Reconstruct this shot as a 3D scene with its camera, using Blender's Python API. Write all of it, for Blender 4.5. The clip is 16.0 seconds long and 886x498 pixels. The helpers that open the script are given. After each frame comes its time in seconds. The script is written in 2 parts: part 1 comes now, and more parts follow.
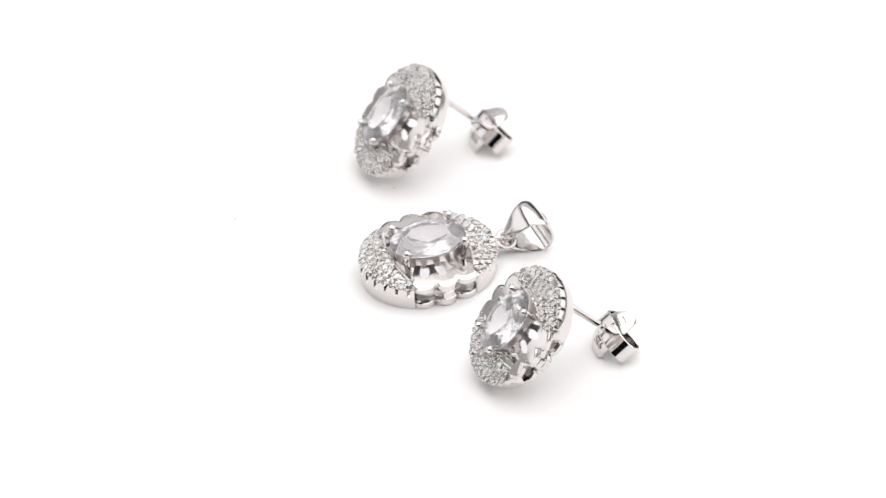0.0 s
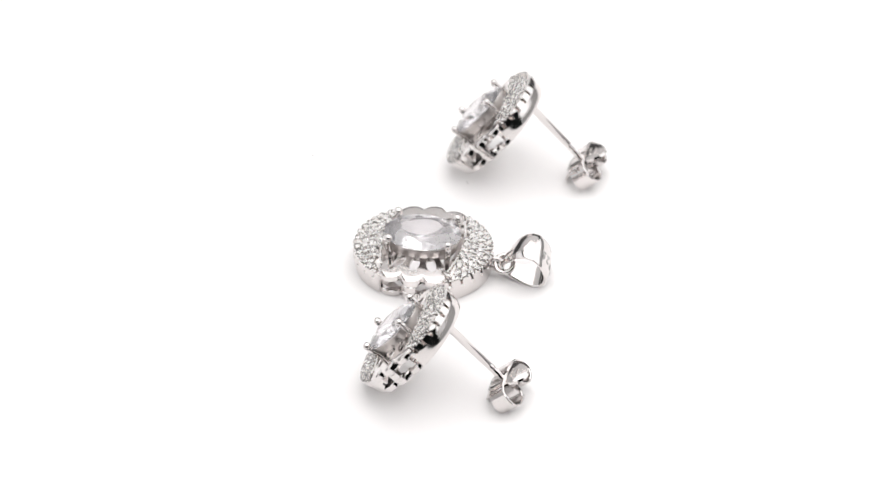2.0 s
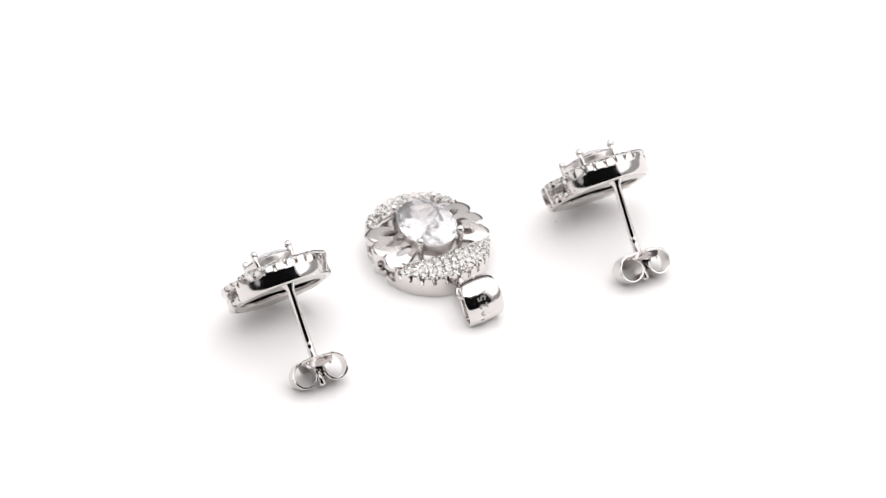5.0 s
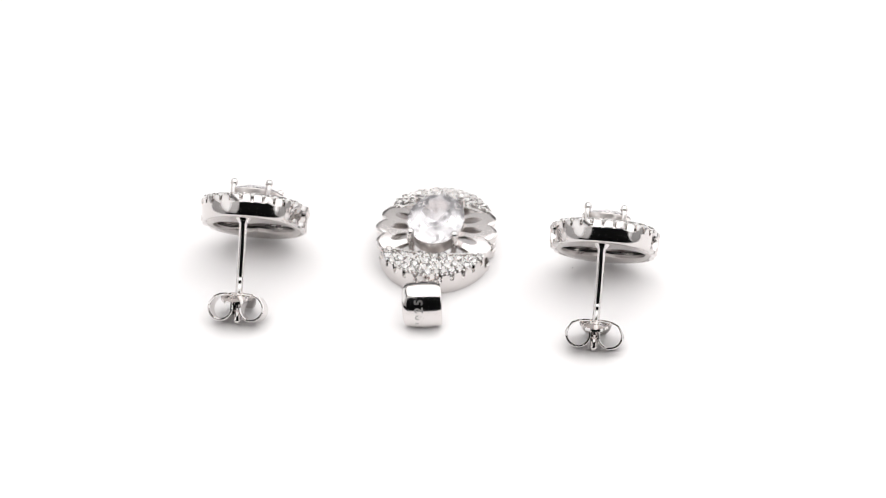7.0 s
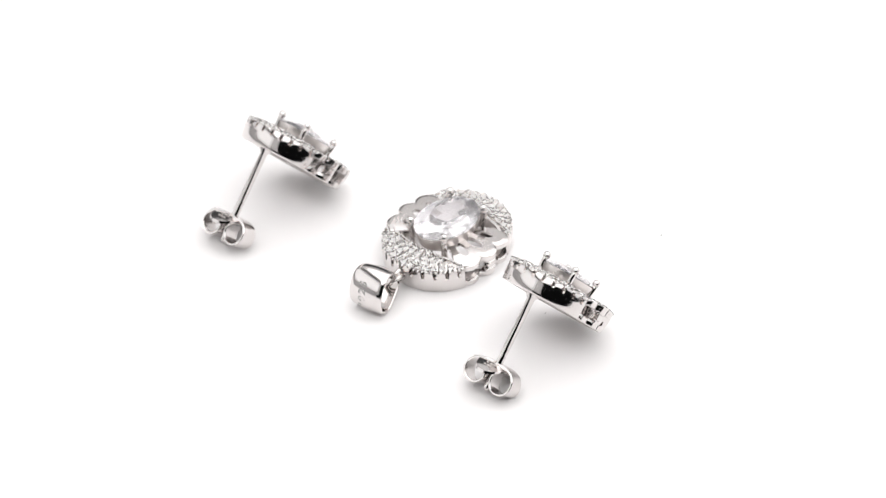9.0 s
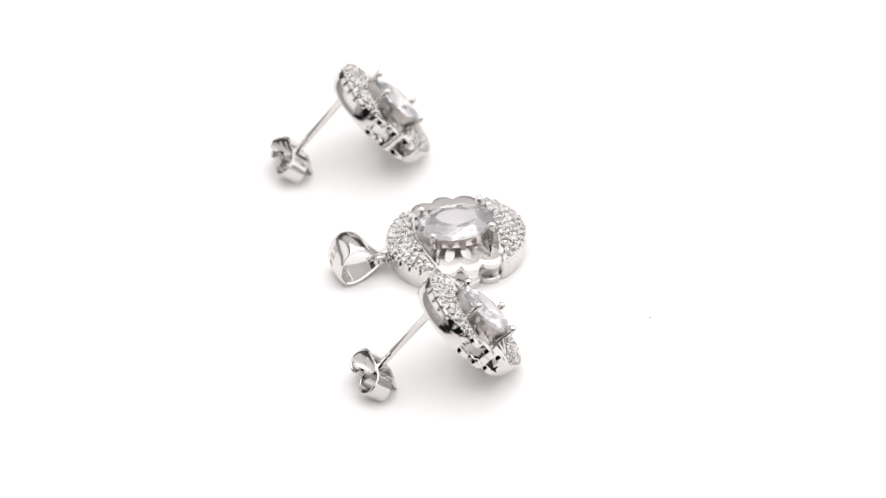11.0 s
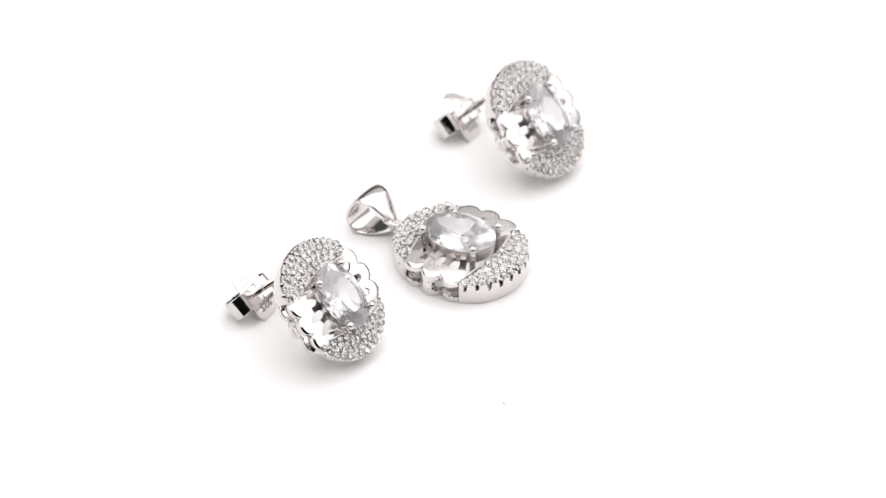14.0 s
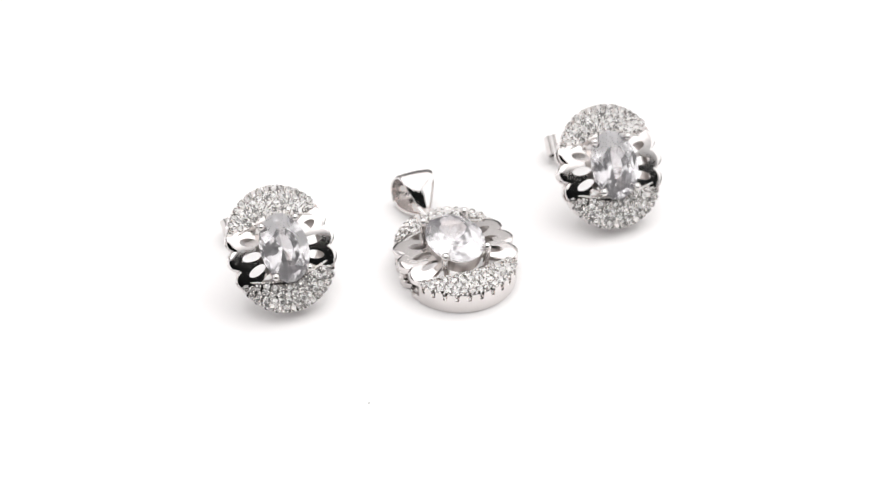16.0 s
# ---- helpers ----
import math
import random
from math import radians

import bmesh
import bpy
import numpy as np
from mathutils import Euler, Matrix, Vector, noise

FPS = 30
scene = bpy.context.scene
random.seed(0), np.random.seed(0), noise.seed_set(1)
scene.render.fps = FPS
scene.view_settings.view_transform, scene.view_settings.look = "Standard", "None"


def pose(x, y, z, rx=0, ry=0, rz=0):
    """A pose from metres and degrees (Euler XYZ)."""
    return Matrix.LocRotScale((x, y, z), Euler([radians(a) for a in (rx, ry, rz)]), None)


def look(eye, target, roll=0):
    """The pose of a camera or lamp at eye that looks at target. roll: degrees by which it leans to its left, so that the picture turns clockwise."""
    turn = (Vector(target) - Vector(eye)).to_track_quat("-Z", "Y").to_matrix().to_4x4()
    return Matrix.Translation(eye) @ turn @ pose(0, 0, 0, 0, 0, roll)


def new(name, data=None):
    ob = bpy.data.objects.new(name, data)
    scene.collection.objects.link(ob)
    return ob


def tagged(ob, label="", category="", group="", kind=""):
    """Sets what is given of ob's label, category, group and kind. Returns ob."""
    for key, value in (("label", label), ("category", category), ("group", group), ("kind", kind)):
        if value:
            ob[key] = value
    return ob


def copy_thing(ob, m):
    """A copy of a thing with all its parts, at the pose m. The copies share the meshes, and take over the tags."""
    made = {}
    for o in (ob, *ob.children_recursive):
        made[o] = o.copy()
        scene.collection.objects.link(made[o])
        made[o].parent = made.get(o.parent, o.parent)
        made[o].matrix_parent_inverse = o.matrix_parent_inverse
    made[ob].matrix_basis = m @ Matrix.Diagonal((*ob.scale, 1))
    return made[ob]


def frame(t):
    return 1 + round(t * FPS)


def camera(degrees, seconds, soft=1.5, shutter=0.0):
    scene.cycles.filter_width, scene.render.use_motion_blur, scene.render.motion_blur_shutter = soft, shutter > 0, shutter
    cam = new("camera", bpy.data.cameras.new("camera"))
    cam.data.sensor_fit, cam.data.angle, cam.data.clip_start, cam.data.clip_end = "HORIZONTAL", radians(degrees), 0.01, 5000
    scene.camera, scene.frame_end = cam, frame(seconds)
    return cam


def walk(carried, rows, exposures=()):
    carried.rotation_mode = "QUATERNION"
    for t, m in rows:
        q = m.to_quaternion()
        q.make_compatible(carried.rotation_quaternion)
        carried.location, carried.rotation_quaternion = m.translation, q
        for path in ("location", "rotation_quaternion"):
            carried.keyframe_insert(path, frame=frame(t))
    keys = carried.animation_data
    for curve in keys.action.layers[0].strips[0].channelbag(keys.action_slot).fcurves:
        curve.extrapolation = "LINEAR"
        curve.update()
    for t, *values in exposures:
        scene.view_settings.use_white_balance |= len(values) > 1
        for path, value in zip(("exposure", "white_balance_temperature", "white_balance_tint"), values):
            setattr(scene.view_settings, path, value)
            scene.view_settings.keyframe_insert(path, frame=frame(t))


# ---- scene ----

# ---------------- camera: stands still before a turning table ----------------
cam = camera(13.4926, 16.0, soft=1.0)
EYE = Vector((0.0, -0.28625, 0.23376))
PITCH = radians(39.037)
WAY = Vector((0.00026, math.cos(PITCH), -math.sin(PITCH)))
walk(cam, [(0.0, look(EYE, EYE + WAY, -1.517)), (16.0, look(EYE, EYE + WAY, -1.517))])
cam.data.dof.use_dof = True
cam.data.dof.focus_distance = 0.358
cam.data.dof.aperture_fstop = 32.0

TURN_RATE = 16.81  # degrees a second, clockwise from above


def turned(t):
    return pose(0, 0, 0, 0, 0, -TURN_RATE * t)


# ---------------- light ----------------
scene.view_settings.exposure = -2.40
world = bpy.data.worlds.new("room")
scene.world = world
world.use_nodes = True
world.node_tree.nodes["Background"].inputs[0].default_value = (0.9, 0.95, 1.0, 1)
world.node_tree.nodes["Background"].inputs[1].default_value = 0.02


def softbox(name, eye, target, sx, sy, power, colour=(1, 1, 1)):
    d = bpy.data.lights.new(name, "AREA")
    d.shape, d.size, d.size_y, d.energy, d.color = "RECTANGLE", sx, sy, power, colour
    ob = new(name, d)
    ob.matrix_world = look(eye, target)
    return ob


softbox("softbox_top", (0.07, 0.06, 0.50), (0.07, 0.06, 0), 0.72, 0.96, 22.0, (1.0, 0.98, 0.975))
softbox("softbox_side", (-0.46, 0.08, 0.25), (0, 0.08, 0.18), 0.84, 0.44, 4.4)
softbox("softbox_side", (0.46, 0.08, 0.25), (0, 0.08, 0.18), 0.84, 0.44, 7.0)

# ---------------- materials ----------------


def material(name):
    m = bpy.data.materials.new(name)
    m.use_nodes = True
    return m, m.node_tree.nodes, m.node_tree.links, m.node_tree.nodes["Principled BSDF"]


def metal(name, colour, rough, spread=0.04, bump=0.02, scale=900.0):
    m, n, l, b = material(name)
    b.inputs["Metallic"].default_value = 1.0
    tex = n.new("ShaderNodeTexCoord")
    fine = n.new("ShaderNodeTexNoise")
    fine.inputs["Scale"].default_value = scale
    fine.inputs["Detail"].default_value = 4
    wide = n.new("ShaderNodeTexNoise")
    wide.inputs["Scale"].default_value = scale * 0.18
    l.new(tex.outputs["Object"], fine.inputs["Vector"])
    l.new(tex.outputs["Object"], wide.inputs["Vector"])
    mix = n.new("ShaderNodeMix")
    mix.data_type = "RGBA"
    mix.inputs[6].default_value = (*colour, 1)
    mix.inputs[7].default_value = (*[c * 0.93 for c in colour], 1)
    l.new(wide.outputs["Fac"], mix.inputs[0])
    l.new(mix.outputs[2], b.inputs["Base Color"])
    ramp = n.new("ShaderNodeMapRange")
    ramp.inputs[3].default_value = max(0.0, rough - spread)
    ramp.inputs[4].default_value = rough + spread
    l.new(fine.outputs["Fac"], ramp.inputs[0])
    l.new(ramp.outputs[0], b.inputs["Roughness"])
    bm_ = n.new("ShaderNodeBump")
    bm_.inputs["Strength"].default_value = bump
    bm_.inputs["Distance"].default_value = 0.0002
    l.new(wide.outputs["Fac"], bm_.inputs["Height"])
    l.new(bm_.outputs[0], b.inputs["Normal"])
    return m


def crystal(name, ior, clarity, colour):
    m, n, l, b = material(name)
    b.inputs["Base Color"].default_value = (*colour, 1)
    b.inputs["Roughness"].default_value = 0.0
    b.inputs["IOR"].default_value = ior
    b.inputs["Transmission Weight"].default_value = clarity
    return m


def matte(name, colour, rough=0.6, scale=60.0, vary=0.02):
    m, n, l, b = material(name)
    tex = n.new("ShaderNodeTexCoord")
    noise_a = n.new("ShaderNodeTexNoise")
    noise_a.inputs["Scale"].default_value = scale
    noise_a.inputs["Detail"].default_value = 6
    l.new(tex.outputs["Object"], noise_a.inputs["Vector"])
    mix = n.new("ShaderNodeMix")
    mix.data_type = "RGBA"
    mix.inputs[6].default_value = (*colour, 1)
    mix.inputs[7].default_value = (*[max(0.0, c - vary) for c in colour], 1)
    l.new(noise_a.outputs["Fac"], mix.inputs[0])
    l.new(mix.outputs[2], b.inputs["Base Color"])
    b.inputs["Roughness"].default_value = rough
    b.inputs["Specular IOR Level"].default_value = 0.25
    bm_ = n.new("ShaderNodeBump")
    bm_.inputs["Strength"].default_value = 0.05
    bm_.inputs["Distance"].default_value = 0.0003
    l.new(noise_a.outputs["Fac"], bm_.inputs["Height"])
    l.new(bm_.outputs[0], b.inputs["Normal"])
    return m


SILVER = metal("polished_silver", (0.76, 0.73, 0.718), 0.115, 0.025)
# Lighter copy of the silver: extra brightness put into the beads' colour.
SILVER_BRIGHT = metal("lightened_silver", (0.84, 0.82, 0.805), 0.10, 0.03)
SILVER_IN = metal("cast_silver", (0.74, 0.70, 0.68), 0.30, 0.08, 0.10, 1600.0)
ENGRAVED = metal("engraved_silver", (0.50, 0.49, 0.48), 0.40, 0.1, 0.1)
# Clarity below 1 mixes in diffuse white, standing in for the stones' brilliance.
CLEAR = crystal("clear_oval_stone", 1.97, 0.93, (0.995, 0.978, 1.0))
PAVE_CLEAR = crystal("clear_pave_stone", 2.1, 0.93, (1.0, 0.985, 0.972))
WHITE = matte("matte_white_acrylic", (0.925, 0.915, 0.915), 0.55)
FABRIC = matte("white_tent_fabric", (0.72, 0.715, 0.715), 0.8, 400.0, 0.05)
# Dark tone for unseen surfaces that the metal mirrors.
DARK_SURROUND = matte("dark_grey_surround", (0.10, 0.10, 0.102), 0.85, 400.0, 0.02)
DUST = matte("grey_dust", (0.30, 0.29, 0.28), 0.9, 3000.0, 0.1)

MM = 0.001

# ---------------- mesh helpers (all in millimetres) ----------------


def part(name, bm, mat, parent=None, label="", sharp=35.0, size=1.0):
    bmesh.ops.scale(bm, vec=[MM * k for k in (size if isinstance(size, tuple) else (size,) * 3)], verts=bm.verts)
    bmesh.ops.recalc_face_normals(bm, faces=bm.faces)
    me = bpy.data.meshes.new(name)
    bm.to_mesh(me)
    bm.free()
    me.materials.append(mat)
    if sharp > 0:
        me.polygons.foreach_set("use_smooth", [True] * len(me.polygons))
        me.set_sharp_from_angle(angle=radians(sharp))
    ob = new(name, me)
    ob.parent = parent
    if label:
        tagged(ob, label)
    return ob


def loft(bm, loops, ring=False):
    """Skin closed loops of points; ring joins the last to the first, else the ends are capped."""
    rows = [[bm.verts.new(p) for p in lp] for lp in loops]
    n = len(rows[0])
    pairs = list(zip(rows, rows[1:])) + ([(rows[-1], rows[0])] if ring else [])
    for a, b in pairs:
        for i in range(n):
            j = (i + 1) % n
            bm.faces.new((a[i], a[j], b[j], b[i]))
    if not ring:
        bm.faces.new(rows[0][::-1])
        bm.faces.new(rows[-1])


def tube(bm, pts, radii, n=12, round_end=False):
    pts = [Vector(p) for p in pts]
    radii = list(radii)
    if round_end:
        d = (pts[-1] - pts[-2]).normalized()
        r = radii[-1]
        end = pts[-1]
        for k in (0.35, 0.65, 0.87, 0.98):
            pts.append(end + d * r * k)
            radii.append(r * math.sqrt(1 - k * k))
    loops = []
    side = None
    for i, p in enumerate(pts):
        d = (pts[min(i + 1, len(pts) - 1)] - pts[max(i - 1, 0)]).normalized()
        if side is None:
            side = d.orthogonal().normalized()
        side = (side - d * side.dot(d)).normalized()
        up = d.cross(side)
        loops.append([p + (side * math.cos(a) + up * math.sin(a)) * radii[i] for a in [2 * math.pi * k / n for k in range(n)]])
    loft(bm, loops)


def ball(bm, c, r, seg=10, rings=7, squash=1.0):
    bmesh.ops.create_uvsphere(bm, u_segments=seg, v_segments=rings, radius=r, matrix=Matrix.Translation(c) @ Matrix.Diagonal((1, 1, squash, 1)))


def torus(bm, m, big, small, nb=32, ns=12):
    loops = []
    for i in range(nb):
        a = 2 * math.pi * i / nb
        c = Vector((math.cos(a), math.sin(a), 0))
        loops.append([m @ (c * (big + small * math.cos(b)) + Vector((0, 0, small * math.sin(b)))) for b in [2 * math.pi * k / ns for k in range(ns)]])
    loft(bm, loops, ring=True)


def band_loop(bm, path, thick, closed, crown=0.0):
    """A strip along a path of (point, outward normal, across, half width), with eased edges and a crowned outer face."""
    loops = []
    e = thick * 0.28
    for p, nrm, across, w in path:
        o, i = p + nrm * thick / 2, p - nrm * thick / 2
        top = [o + across * (w - e) * u + nrm * crown * (1 - u * u) for u in (-0.75, -0.5, -0.25, 0.0, 0.25, 0.5, 0.75)] if crown else []
        loops.append(top + [o + across * (w - e), o - nrm * e + across * w, i + nrm * e + across * w, i + across * (w - e),
                      i - across * (w - e), i + nrm * e - across * w, o - nrm * e - across * w, o - across * (w - e)])
    loft(bm, loops, ring=closed)


# ---------------- stones ----------------


def brilliant(rx, ry, crown, pavilion, table=0.56, steps=10):
    """A faceted stone with its girdle at z = 0: table, star, bezel, girdle and two tiers of pavilion facets."""
    bm = bmesh.new()
    pts = []

    def ring(f, z, n, shift):
        for k in range(n):
            a = 2 * math.pi * (k + shift) / n
            pts.append((f * rx * math.cos(a), f * ry * math.sin(a), z))

    ring(table, crown, steps, 0.5)
    ring(0.80, crown * 0.60, steps, 0.0)
    ring(1.0, crown * 0.06, steps * 2, 0.0)
    ring(1.0, -crown * 0.06, steps * 2, 0.0)
    ring(0.73, -pavilion * 0.36, steps * 2, 0.5)
    ring(0.40, -pavilion * 0.70, steps, 0.0)
    pts.append((0, 0, -pavilion))
    for p in pts:
        bm.verts.new(p)
    bmesh.ops.convex_hull(bm, input=bm.verts)
    return bm


def small_stone_mesh(r):
    bm = bmesh.new()
    n = 8
    top = [bm.verts.new((0.58 * r * math.cos(2 * math.pi * (k + 0.5) / n), 0.58 * r * math.sin(2 * math.pi * (k + 0.5) / n), 0.32 * r)) for k in range(n)]
    rim = [bm.verts.new((r * math.cos(2 * math.pi * k / n), r * math.sin(2 * math.pi * k / n), 0)) for k in range(n)]
    tip = bm.verts.new((0, 0, -0.80 * r))
    bm.faces.new(top)
    for k in range(n):
        j = (k + 1) % n
        bm.faces.new((rim[k], rim[j], top[k]))
        bm.faces.new((top[k], rim[j], top[j]))
        bm.faces.new((rim[j], rim[k], tip))
    bmesh.ops.scale(bm, vec=(MM,) * 3, verts=bm.verts)
    bmesh.ops.recalc_face_normals(bm, faces=bm.faces)
    me = bpy.data.meshes.new("pave_stone")
    bm.to_mesh(me)
    bm.free()
    me.materials.append(PAVE_CLEAR)
    return me


# ---------------- the oval openwork setting shared by pendant and earrings ----------------
A, B = 6.98, 5.45        # half length and half width of the oval, pendant size
PHI = radians(70.0)
ROUND = 5.5             # radius of the rounded ends
RIM = 2.58


PAVE_IN = [2.85]
TAPER = [0.30]          # how far the band leans in towards its foot


def inner_edge(y):
    return PAVE_IN[0] + 1.0 * (1 - (y / 5.0) ** 2)


def crescent(phi, sgn):
    c, q = math.cos(phi), math.sin(phi)
    o = Vector((A - ROUND + ROUND * c, ROUND * q, 0))
    yi = o.y * 0.93
    i = Vector((inner_edge(yi), yi, 0))
    return Vector((sgn * o.x, o.y, 0)), Vector((sgn * i.x, i.y, 0))


def dome(t, thick):
    """Height of the stones' bed, from the rim (t = 0) to the inner edge (t = 1)."""
    return RIM + 0.50 * min(1.0, thick / 3.0) * (1 - (1 - t) ** 2)


def row_places(d, step, shift):
    """Angles along the crescent at which stones of the row d mm from the rim sit."""
    out, phi, run = [], -PHI, -shift
    while phi < PHI:
        o, i = crescent(phi, 1)
        o2, i2 = crescent(phi + 0.004, 1)
        thick = (i - o).length
        t = d / max(thick, 0.01)
        run += (o2.lerp(i2, t) - o.lerp(i, t)).length
        if run >= step:
            run -= step
            if d + 0.30 < thick:
                out.append((phi, t))
        phi += 0.004
    return out


ROWS = [(0.46, 0.80, 0.40), (1.20, 0.80, 0.0), (1.94, 0.80, 0.4), (2.66, 0.80, 0.1), (3.32, 0.80, 0.3), (3.96, 0.80, 0.0)]


def pave_band(parent, sgn, size, stone_mesh):
    slots = [-PHI + 2 * PHI * (k + 0.5) / 11 for k in range(11)]
    bm = bmesh.new()
    loops = []
    n = 330
    for k in range(n + 1):
        phi = -PHI + 2 * PHI * k / n
        o, i = crescent(phi, sgn)
        d = (i - o).normalized()
        thick = (i - o).length
        near = min(abs(phi - s) for s in slots)
        cut = max(0.0, min(1.0, (0.042 - near) / 0.012))
        z = Vector((0, 0, 1))
        wall = min(0.45, thick * 0.2)
        bow = min(1.0, thick / 1.2)
        g = TAPER[0] * bow
        lp = [o + d * g, o + d * g * 0.72 + z * 0.07, o + d * g * 0.56 + z * 0.22, o + d * g * 0.32 + z * 0.7, o + d * g * 0.13 + z * 1.2, o + d * g * 0.03 + z * (RIM - 1.02), o + z * (RIM - 0.95), o + z * (RIM - 0.16 - 0.70 * cut), o + d * (0.07 + 0.40 * cut * bow) + z * (RIM - 0.03 - 0.72 * cut)]
        for t in (0.12, 0.25, 0.4, 0.55, 0.7, 0.85, 0.96):
            u = max(t, (0.07 + 0.46 * cut * bow) / max(thick, 0.3) * (1 + t))
            lp.append(o + d * thick * min(0.97, u) + z * (dome(t, thick) - (0.3 * cut if t < 0.2 else 0) - 0.10 - 0.20 * min(1.0, max(0.0, (t - 0.1) * 8))))
        lp += [i + z * (dome(1, thick) - 0.22), i + z * 0.9, i - d * wall * 0.5 + z * 0.8, i - d * wall + z * 1.3, o + d * (wall + 0.5 * bow) + z * 1.3, o + d * (wall + 0.5 * bow)]
        loops.append(lp)
    loft(bm, loops)
    band = part("pave_band", bm, SILVER, parent, "silver crescent band set with rows of tiny clear stones", 34, size)
    beads = bmesh.new()
    for r, (d, step, shift) in enumerate(ROWS):
        for phi, t in row_places(d, step, shift):
            o, i = crescent(phi, sgn)
            p, thick = o.lerp(i, t), (i - o).length
            p.z = dome(t, thick) + 0.02
            tilt = (o - i).normalized() * (0.50 * 2 * (1 - t) / (i - o).length) + Vector((0, 0, 1))
            rot = tilt.to_track_quat("Z", "Y").to_matrix().to_4x4() @ pose(0, 0, 0, random.uniform(-17, 17), random.uniform(-17, 17), random.uniform(0, 45))
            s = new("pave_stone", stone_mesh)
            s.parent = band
            # No shadow: lamp light passes the stone unblocked onto its bed.
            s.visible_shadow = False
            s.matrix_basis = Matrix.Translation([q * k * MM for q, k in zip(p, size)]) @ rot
        for phi, t in row_places(d + 0.37, step * 0.5, shift):
            o, i = crescent(phi, sgn)
            p, thick = o.lerp(i, t), (i - o).length
            ball(beads, (p.x + random.uniform(-0.05, 0.05), p.y + random.uniform(-0.05, 0.05), dome(t, thick) - 0.02), 0.115, 8, 5)
    for phi, t in row_places(0.12, 0.45, 0.3):
        o, i = crescent(phi, sgn)
        p, thick = o.lerp(i, t), (i - o).length
        ball(beads, (p.x, p.y, dome(t, thick) - 0.06), 0.13, 8, 5)
    inner = 34
    for k in range(1, inner):
        o, i = crescent(-PHI * 0.94 + 1.88 * PHI * k / inner, sgn)
        p, thick = o.lerp(i, 0.97), (i - o).length
        ball(beads, (p.x, p.y, dome(0.97, thick) - 0.16), 0.16, 8, 5)
    tagged(part("beading", beads, SILVER_BRIGHT, band, "", 40, size), kind="stuff")
    return band


LOBES = [(0.0, 4.82, 1.16), (-2.12, 4.34, 1.32), (2.12, 4.34, 1.32)]
HUB = (0.0, -0.6)


def scallop(x):
    return max(yc + math.sqrt(max(0.0, r * r - (x - xc) ** 2)) for xc, yc, r in LOBES)


def lobe_reach(a):
    """How far the wing reaches from its hub in the direction a (from +y towards +x)."""
    dx, dy = math.sin(a), math.cos(a)
    best = 3.7
    for xc, yc, r in LOBES:
        px, py = xc - HUB[0], yc - HUB[1]
        along, off = px * dx + py * dy, abs(px * dy - py * dx)
        if off < r:
            best = max(best, along + math.sqrt(r * r - off * off))
    return best


def wing_height(x, y):
    return 3.00 - 0.006 * max(0.0, y - 2.6) ** 2 - 0.016 * x * x


def wing_mesh(size):
    """Polished plate with three lobes and three petal openings, on the +y side."""
    bm = bmesh.new()
    nx, ny = 96, 16
    grid = {}
    for side, dz in ((0, 0.0), (1, -0.32)):
        for i in range(nx + 1):
            a = radians(-38.5 + 77.0 * i / nx)
            far = lobe_reach(a)
            for j in range(ny + 1):
                f = (j / ny) ** 0.85
                d = 2.6 + (far - 2.6) * f
                x, y = HUB[0] + d * math.sin(a), HUB[1] + d * math.cos(a)
                ease = 0.10 * max(0.0, (d - far + 0.4) / 0.4) ** 2 + (0.05 if j == ny or i in (0, nx) else 0.0)
                grid[side, i, j] = bm.verts.new((x, y, wing_height(x, y) + dz - ease))
    for i in range(nx):
        for j in range(ny):
            for side in (0, 1):
                bm.faces.new([grid[side, a, b] for a, b in ((i, j), (i + 1, j), (i + 1, j + 1), (i, j + 1))])
    edge = [(i, 0) for i in range(nx)] + [(nx, j) for j in range(ny)] + [(i, ny) for i in range(nx, 0, -1)] + [(0, j) for j in range(ny, 0, -1)]
    for a, b in zip(edge, edge[1:] + edge[:1]):
        bm.faces.new((grid[0, a[0], a[1]], grid[0, b[0], b[1]], grid[1, b[0], b[1]], grid[1, a[0], a[1]]))
    plate = part("wing", bm, SILVER, None, "", 40, size)
    cut = bmesh.new()
    for cx, cy, ang, ra, rb in ((0.0, 3.45, 0.0, 1.08, 0.48), (-1.58, 3.28, 20.0, 1.06, 0.48), (1.58, 3.28, -20.0, 1.06, 0.48)):
        loops = []
        for z in (1.5, 4.0):
            lp = []
            for k in range(28):
                a = 2 * math.pi * k / 28
                q = Matrix.Rotation(radians(ang), 3, "Z") @ Vector((rb * math.cos(a), ra * math.sin(a), 0))
                lp.append((cx + q.x, cy + q.y, z))
            loops.append(lp)
        loft(cut, loops)
    cutter = part("petal_cutter", cut, SILVER, None, "", 0, size)
    mod = plate.modifiers.new("petals", "BOOLEAN")
    mod.operation, mod.object, mod.solver = "DIFFERENCE", cutter, "EXACT"
    bpy.context.view_layer.update()
    me = bpy.data.meshes.new_from_object(plate.evaluated_get(bpy.context.evaluated_depsgraph_get()))
    me.polygons.foreach_set("use_smooth", [True] * len(me.polygons))
    me.set_sharp_from_angle(angle=radians(40))
    bpy.data.objects.remove(plate)
    bpy.data.objects.remove(cutter)
    return me


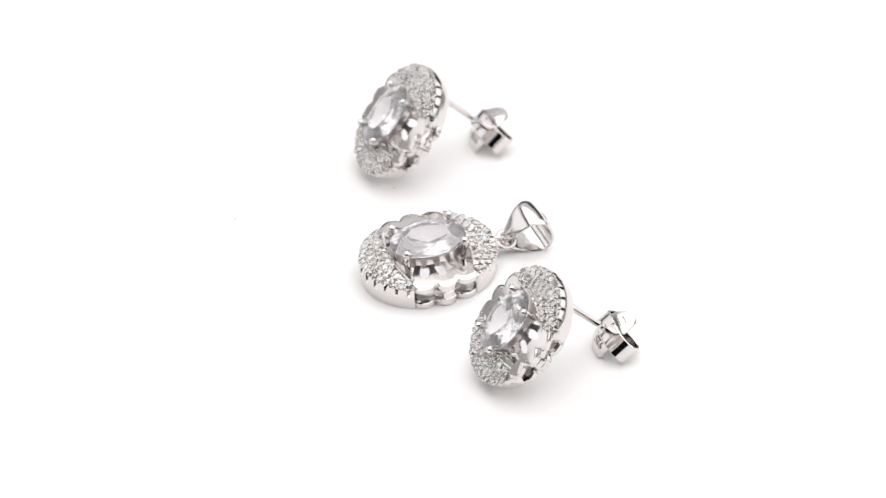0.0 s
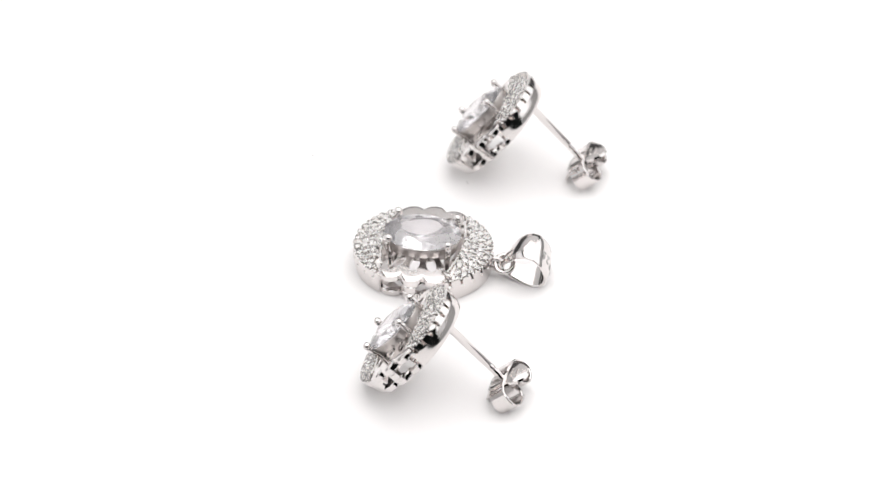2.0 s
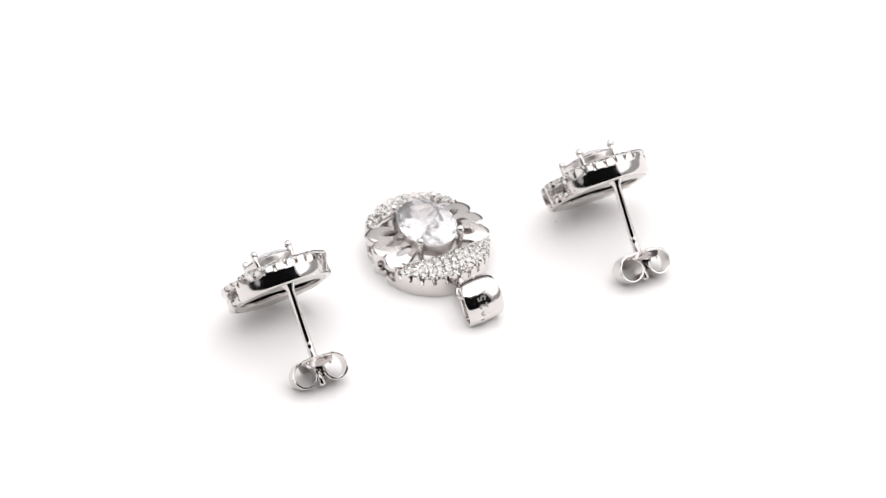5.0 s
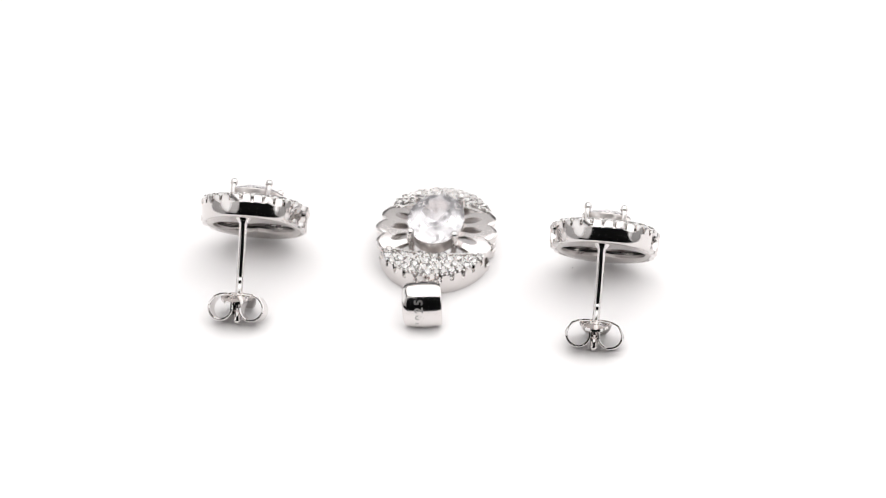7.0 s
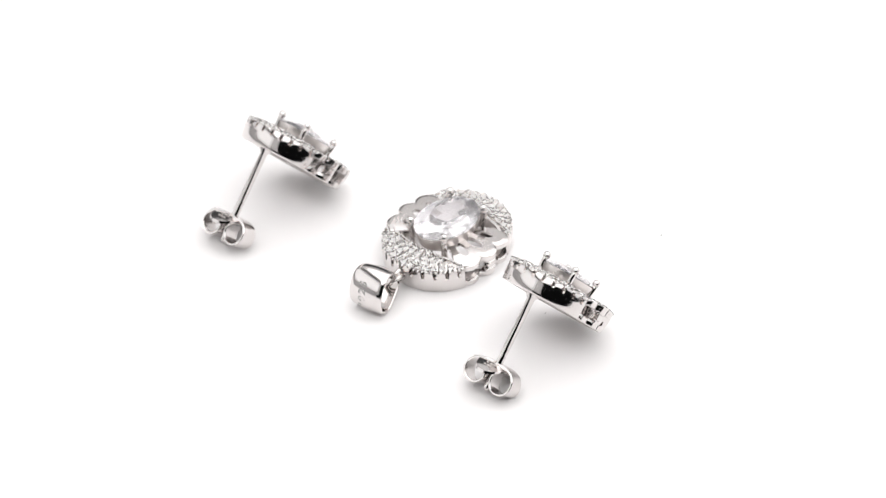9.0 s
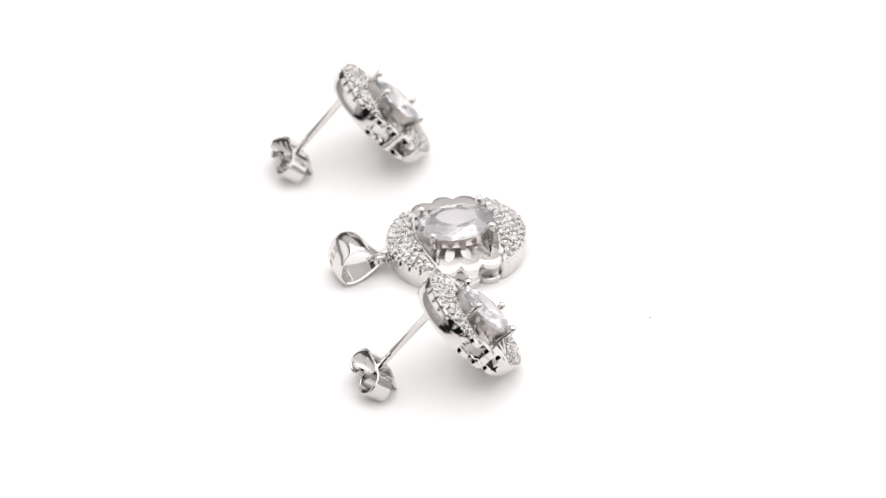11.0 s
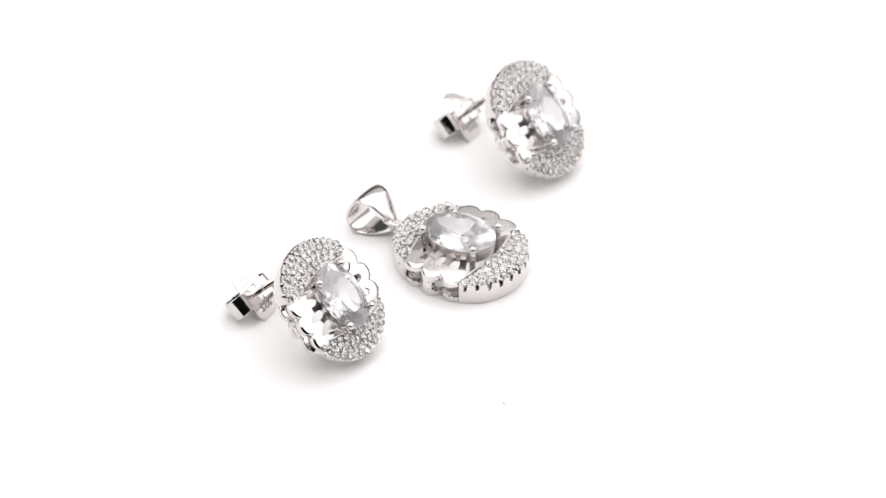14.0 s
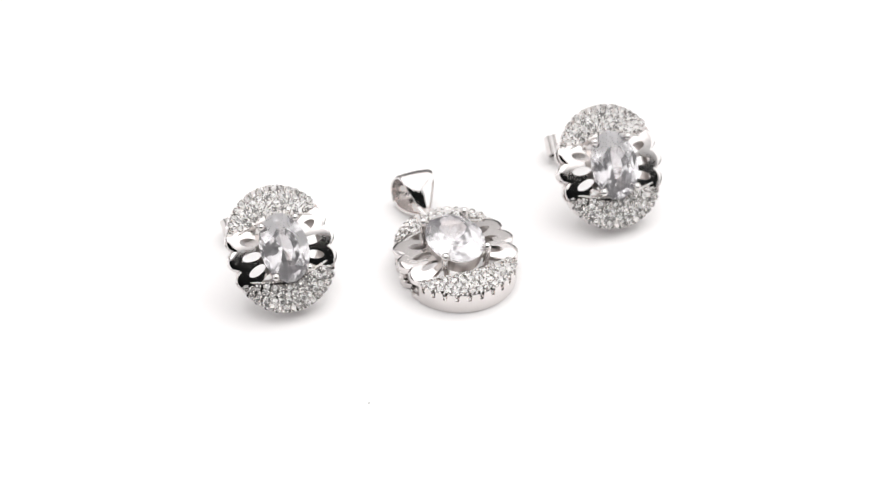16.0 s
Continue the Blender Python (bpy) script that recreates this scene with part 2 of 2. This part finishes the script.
def gallery(parent, sgn, size):
    """The pierced side wall below a wing: rim, bottom rail and pillars."""
    bm = bmesh.new()
    n = 60

    def rail(x0, x1, z0, z1, inset, deep, steps):
        loops = []
        for k in range(steps + 1):
            x = x0 + (x1 - x0) * k / steps
            yo = scallop(x) - inset
            e = 0.07
            loops.append([(x, sgn * a, b) for a, b in ((yo - e, z0), (yo, z0 + e), (yo, z1 - e), (yo - e, z1), (yo - deep, z1), (yo - deep, z0))])
        loft(bm, loops)

    rail(-3.40, 3.40, 2.02, 2.74, 0.04, 0.50, n)
    rail(-3.40, 3.40, 0.04, 0.74, 0.20, 0.60, n)
    for z0, z1, half in ((0.6, 1.05, 0.74), (1.0, 1.85, 0.54), (1.8, 2.2, 0.74)):
        rail(-half, half, z0, z1, 0.10, 0.50, 10)
    return part("gallery", bm, SILVER, parent, "pierced silver side wall under the wing", 40, size)


def base_ring(parent, size):
    """Flat oval rim that carries bands and galleries."""
    loops = []
    for k in range(96):
        a = 2 * math.pi * k / 96
        c, s = math.cos(a), math.sin(a)
        w = 0.60 + 4.0 * c * c
        loops.append([((A - 0.42 - d) * c, (B - 0.34 - d) * s, z) for d, z in ((0.08, 0.0), (0.0, 0.1), (0.0, 0.34), (0.08, 0.42), (w - 0.1, 0.42), (w, 0.34), (w, 0.06), (w - 0.1, 0.0))])
    bm = bmesh.new()
    loft(bm, loops, ring=True)
    part("base_ring", bm, SILVER_IN, parent, "", 40, size)


def oval_cup(parent, rx, ry, top, low):
    """Tapered metal seat below the centre stone."""
    loops = []
    for k in range(48):
        a = 2 * math.pi * k / 48
        c, s = math.cos(a), math.sin(a)
        prof = [(0.99, top), (0.985, top + 0.12), (0.94, top), (0.79, low + 0.1), (0.79, low), (0.86, low), (0.89, low + 0.4)]
        loops.append([(rx * f * c, ry * f * s, z) for f, z in prof])
    bm = bmesh.new()
    loft(bm, loops, ring=True)
    part("stone_seat", bm, SILVER_IN, parent, "", 40)


def claw(parent, px, py, top, r):
    bm = bmesh.new()
    tube(bm, [(px * 0.86, py * 0.86, 0.8), (px * 0.97, py * 0.97, top * 0.55), (px * 1.03, py * 1.03, top * 0.80), (px * 1.02, py * 1.02, top - r * 1.2), (px, py, top - r)],
         [r * 0.95, r * 0.92, r * 0.9, r * 0.92, r * 0.8], 12)
    ball(bm, (px * 1.01, py * 1.01, top - r * 0.85), r * 1.28, 16, 10)
    part("prong", bm, SILVER, parent, "", 50)


def setting(thing, size, rx, ry, px, py, top, pave_mesh, wing_me):
    for sgn in (1, -1):
        pave_band(thing, sgn, size, pave_mesh)
    for sgn in (1, -1):
        w = new("wing", wing_me)
        w.parent = thing
        w.matrix_basis = pose(0, 0, 0, 0, 0, 0 if sgn > 0 else 180)
        tagged(w, "mirror-polished scalloped silver wing with petal openings")
        gallery(thing, sgn, size)
    base_ring(thing, size)
    girdle = top - 0.78
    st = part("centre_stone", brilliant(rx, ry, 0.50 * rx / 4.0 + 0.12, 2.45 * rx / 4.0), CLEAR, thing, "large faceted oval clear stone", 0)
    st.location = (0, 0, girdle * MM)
    # Shadow off, so the lamps light the seat straight through the stone.
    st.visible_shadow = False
    oval_cup(thing, rx, ry, girdle - 0.22, 2.45 * size[2])
    for sx in (1, -1):
        for sy in (1, -1):
            claw(thing, sx * px, sy * py, top, 0.34 * size[0])


# ---------------- setting: tent, floor and turning table ----------------


def slab(name, x0, x1, y0, y1, z0, z1, mat, label, category):
    bm = bmesh.new()
    bmesh.ops.create_cube(bm, size=1, matrix=Matrix.Translation(((x0 + x1) / 2, (y0 + y1) / 2, (z0 + z1) / 2)) @ Matrix.Diagonal((x1 - x0, y1 - y0, z1 - z0, 1)))
    return tagged(part(name, bm, mat, None, "", 0, 1000), label, category, kind="structure")


# Never in view; darkened to deepen the horizon that the metal mirrors.
slab("floor", -0.60, 0.60, -0.60, 0.60, -0.040, -0.022, DARK_SURROUND, "unseen table top under the turntable, darkened for reflections in the metal", "floor")
slab("wall_north", -0.48, 0.48, 0.50, 0.51, 0.23, 0.62, FABRIC, "white light tent fabric behind the table", "tent wall")
slab("wall_west", -0.49, -0.48, -0.32, 0.51, -0.022, 0.62, FABRIC, "white light tent fabric beside the table", "tent wall")
slab("wall_east", 0.48, 0.49, -0.32, 0.51, -0.022, 0.62, FABRIC, "white light tent fabric beside the table", "tent wall")
# Added reflector, out of view: gives the metal a grey gradient on the left.
slab("wall_south_reflector", -0.49, -0.24, -0.34, -0.33, 0.06, 0.50, FABRIC, "white reflector panel added beside the camera, unseen", "tent wall")
# Unseen strip, added so that the metal mirrors a dark band to the north.
slab("wall_north_dark_strip", -0.48, 0.48, 0.503, 0.507, -0.022, 0.23, DARK_SURROUND, "dark strip added behind the table, unseen, for reflections in the metal", "tent wall")
slab("ceiling", -0.49, 0.49, -0.42, 0.51, 0.62, 0.63, FABRIC, "white fabric top of the light tent", "tent roof")


def make_turntable():
    bm = bmesh.new()
    n = 128
    prof = [(0.0, -22.0), (118.0, -22.0), (120.0, -20.0), (120.0, -1.2), (119.6, -0.4), (118.8, 0.0)]
    loops = [[(r * math.cos(2 * math.pi * k / n), r * math.sin(2 * math.pi * k / n), z) for k in range(n)] for r, z in prof[1:]]
    loft(bm, loops)
    ob = part("turntable", bm, WHITE, None, "", 30)
    tagged(ob, "round matte white turning display table", "turntable")
    for x, y, s in ((-20.65, 7.65, 0.09), (-4.65, 12.00, 0.07)):
        d = bmesh.new()
        bmesh.ops.create_icosphere(d, subdivisions=1, radius=s, matrix=Matrix.Translation((x, y, s * 0.5)) @ Matrix.Diagonal((1.4, 0.8, 0.6, 1)))
        part("dust_speck", d, DUST, ob, "", 0)
    return ob


# ---------------- pendant ----------------


def make_pendant():
    thing = new("pendant")
    tagged(thing, "oval silver pendant with large clear stone lying on white table", "pendant")
    size = (1.0, 1.0, 0.96)
    setting(thing, size, 3.85, 2.80, 2.95, 2.14, 4.86, small_stone_mesh(0.41), wing_mesh(size))
    bm = bmesh.new()
    torus(bm, Matrix.Translation((7.25, 0, 1.35)) @ Matrix.Rotation(radians(90), 4, "X"), 0.62, 0.26, 24, 10)
    part("loop", bm, SILVER, thing, "", 60)
    bm = bmesh.new()
    torus(bm, Matrix.Translation((8.15, 0, 1.45)) @ Matrix.Rotation(radians(38), 4, "X"), 0.88, 0.25, 32, 12)
    part("jump_ring", bm, SILVER, thing, "small round silver jump ring", 60)
    # bail: a tapered band folded to a drop
    knots = [(8.05, 1.75, 0.62), (8.65, 2.55, 0.98), (9.35, 3.40, 1.40), (10.00, 3.92, 1.64), (10.66, 4.10, 1.78), (11.26, 3.94, 1.87), (11.76, 3.50, 1.91), (12.13, 2.90, 1.93),
             (12.37, 2.22, 1.92), (12.43, 1.54, 1.88), (12.28, 0.97, 1.82), (11.95, 0.54, 1.74), (11.50, 0.32, 1.68), (11.00, 0.22, 1.58), (10.20, 0.28, 1.36), (9.20, 0.54, 1.02), (8.30, 0.95, 0.74), (7.95, 1.35, 0.62)]
    pts = []
    n = len(knots)
    for k in range(n):
        p0, p1, p2, p3 = (Vector(knots[(k + j) % n]) for j in (-1, 0, 1, 2))
        for q in range(5):
            f = q / 5
            pts.append(tuple(0.5 * (2 * p1 + (p2 - p0) * f + (2 * p0 - 5 * p1 + 4 * p2 - p3) * f ** 2 + (3 * p1 - p0 - 3 * p2 + p3) * f ** 3)))
    path = []
    for k, (x, z, w) in enumerate(pts):
        a, b = pts[k - 1], pts[(k + 1) % len(pts)]
        tan = Vector((b[0] - a[0], 0, b[1] - a[1])).normalized()
        path.append((Vector((x, 0, z)), Vector((-tan.z, 0, tan.x)), Vector((0, 1, 0)), w))
    bm = bmesh.new()
    band_loop(bm, path, 0.30, True, 0.16)
    bail = part("bail", bm, SILVER, thing, "folded tapered silver bail, stamped", 40)
    bail.matrix_basis = Matrix.Translation((8 * MM, 0, 1.4 * MM)) @ pose(0, 0, 0, 4, 0, 3.5) @ Matrix.Translation((-8 * MM, 0, -1.4 * MM))
    front = [q for q in path if q[0].x > 10.6 and q[1].x > 0.2]
    for ch, z in (("9", 1.90), ("2", 2.64), ("5", 3.26), ("'", 1.32)):
        p, nrm, across, w = min(front, key=lambda q: abs(q[0].z - z))
        d = bpy.data.curves.new("hallmark", "FONT")
        d.body, d.size, d.align_x, d.align_y, d.extrude = ch, 1.15 * MM, "CENTER", "CENTER", 0.015 * MM
        d.offset = 0.03 * MM
        d.materials.append(ENGRAVED)
        t = new("hallmark", d)
        t.parent = bail
        o = (p + nrm * 0.31 - across * 0.25) * MM
        run = nrm.cross(across) if nrm.cross(across).z > 0 else -nrm.cross(across)
        rise = nrm.cross(run)
        t.matrix_basis = Matrix(((run.x, rise.x, nrm.x, o.x), (run.y, rise.y, nrm.y, o.y), (run.z, rise.z, nrm.z, o.z), (0, 0, 0, 1)))
    return thing


# ---------------- earrings ----------------


def make_earring():
    thing = new("stud_earring")
    size = (0.90, 0.90, 0.80)
    PAVE_IN[0], TAPER[0] = 2.30, 0.58
    setting(thing, size, 3.45, 2.42, 2.50, 1.73, 4.22, small_stone_mesh(0.372), wing_mesh(size))
    lean = Matrix.Translation((4.43 * MM, 0, 0)) @ pose(0, 0, 0, 0, 6.6, 0)
    bm = bmesh.new()
    tube(bm, [(0, 0, 1.1), (0, 0, 0.0), (0, 0, -0.5), (0, 0, -5.5), (0, 0, -5.6), (0, 0, -5.8), (0, 0, -5.9), (0, 0, -6.1), (0, 0, -6.2), (0, 0, -6.4), (0, 0, -6.5), (0, 0, -8.6), (0, 0, -8.75), (0, 0, -8.9), (0, 0, -9.8)], [0.85, 0.75, 0.38, 0.36, 0.335, 0.335, 0.36, 0.36, 0.335, 0.335, 0.36, 0.36, 0.29, 0.36, 0.36], 16, True)
    post = part("post", bm, SILVER, thing, "thin straight silver post", 40)
    post.matrix_basis = lean
    back = new("earring_back")
    back.parent = thing
    back.matrix_basis = lean @ Matrix.Translation((0, 0, -0.2 * MM))
    # cupped plate
    bm = bmesh.new()
    nr, na = 10, 40
    rows = {}
    for side, dz in ((0, 0.0), (1, -0.26)):
        for i in range(1, nr + 1):
            for k in range(na):
                a = 2 * math.pi * k / na
                f = i / nr
                x, y = (2.65 if math.cos(a) > 0 else 2.95) * f * math.cos(a), (1.55 + 0.40 * math.cos(a) ** 2) * f * math.sin(a)
                rows[side, i, k] = bm.verts.new((x, y, -7.0 - 0.15 * x * x - 0.05 * y * y + dz))
        c = bm.verts.new((0, 0, -7.0 + dz))
        for k in range(na):
            bm.faces.new((c, rows[side, 1, k], rows[side, 1, (k + 1) % na]))
            for i in range(1, nr):
                bm.faces.new((rows[side, i, k], rows[side, i + 1, k], rows[side, i + 1, (k + 1) % na], rows[side, i, (k + 1) % na]))
    for k in range(na):
        j = (k + 1) % na
        bm.faces.new((rows[0, nr, k], rows[0, nr, j], rows[1, nr, j], rows[1, nr, k]))
    plate = part("plate", bm, SILVER, back, "cupped silver plate with stamped dots", 40)
    dots = bmesh.new()
    for i in range(3):
        for j in (-1, 0, 1):
            x, y = 0.85 + 0.48 * i, 0.46 * j * (1 - 0.12 * i)
            ball(dots, (x, y, -7.0 - 0.15 * x * x - 0.05 * y * y), 0.15, 10, 6, 0.45)
    part("dot_pattern", dots, SILVER_IN, back, "", 60)
    d = bpy.data.curves.new("hallmark", "FONT")
    d.body, d.size, d.align_x, d.align_y, d.extrude = "925", 1.05 * MM, "CENTER", "CENTER", 0.012 * MM
    d.offset = 0.02 * MM
    d.materials.append(ENGRAVED)
    mark = new("hallmark", d)
    mark.parent = plate
    mark.matrix_basis = Matrix.Translation((-1.55 * MM, 0, -7.31 * MM)) @ pose(0, 0, 0, 0, -25, 0) @ pose(0, 0, 0, 0, 0, 90)
    for sgn in (1, -1):
        path = []
        cy, cz, r = 1.50, -8.55, 1.20
        line = [(0.20, -7.12), (0.9, -7.13), (1.6, -7.2), (2.18, -7.46)]
        for k in range(34):
            a = radians(38 - 285 * k / 33)
            rr = r * (1 - 0.10 * k / 33)
            line.append((cy + rr * math.cos(a), cz + rr * math.sin(a)))
        for k, (y, z) in enumerate(line):
            a, b = line[max(k - 1, 0)], line[min(k + 1, len(line) - 1)]
            tan = Vector((0, b[0] - a[0], b[1] - a[1])).normalized()
            path.append((Vector((0, sgn * y, z)), Vector((0, -sgn * tan.z, tan.y)), Vector((1, 0, 0)), 0.92 + 0.1 * min(1, k / 10)))
        bm = bmesh.new()
        band_loop(bm, path, 0.22, False)
        part("scroll", bm, SILVER, back, "rolled silver scroll of the butterfly back", 40)
    return thing


def stud_pose(centre, up, nrm, lift):
    up, nrm = Vector(up).normalized(), Vector(nrm)
    nrm = (nrm - up * nrm.dot(up)).normalized()
    y = nrm.cross(up)
    o = (Vector(centre) * 10 - nrm * lift) * MM
    return Matrix(((up.x, y.x, nrm.x, o.x), (up.y, y.y, nrm.y, o.y), (up.z, y.z, nrm.z, o.z), (0, 0, 0, 1)))


turntable = make_turntable()
PENDANT_POSE = pose(-1.314 * MM, -1.271 * MM, 0, 0, 0, 19.48) @ pose(-0.04 * MM, 0, 0)
pendant = make_pendant()
STUD_A = stud_pose((0.5185, -1.7537, 0.7345), (0.6381, 0.1459, 0.756), (-0.7146, -0.2533, 0.6521), 4.15)
STUD_B = stud_pose((-0.5863, 1.5112, 0.7379), (0.6074, 0.2485, 0.7545), (-0.7161, -0.2398, 0.6555), 4.15)
stud_a = tagged(make_earring(), "silver stud earring with oval clear stone, leaning on its butterfly back", "earring", "pair of stud earrings")
stud_b = copy_thing(stud_a, STUD_B)


def motions():
    for thing, base in ((turntable, pose(0, 0, 0)), (pendant, PENDANT_POSE), (stud_a, STUD_A), (stud_b, STUD_B)):
        walk(thing, [(0.5 * k, turned(0.5 * k) @ base) for k in range(33)])


motions()
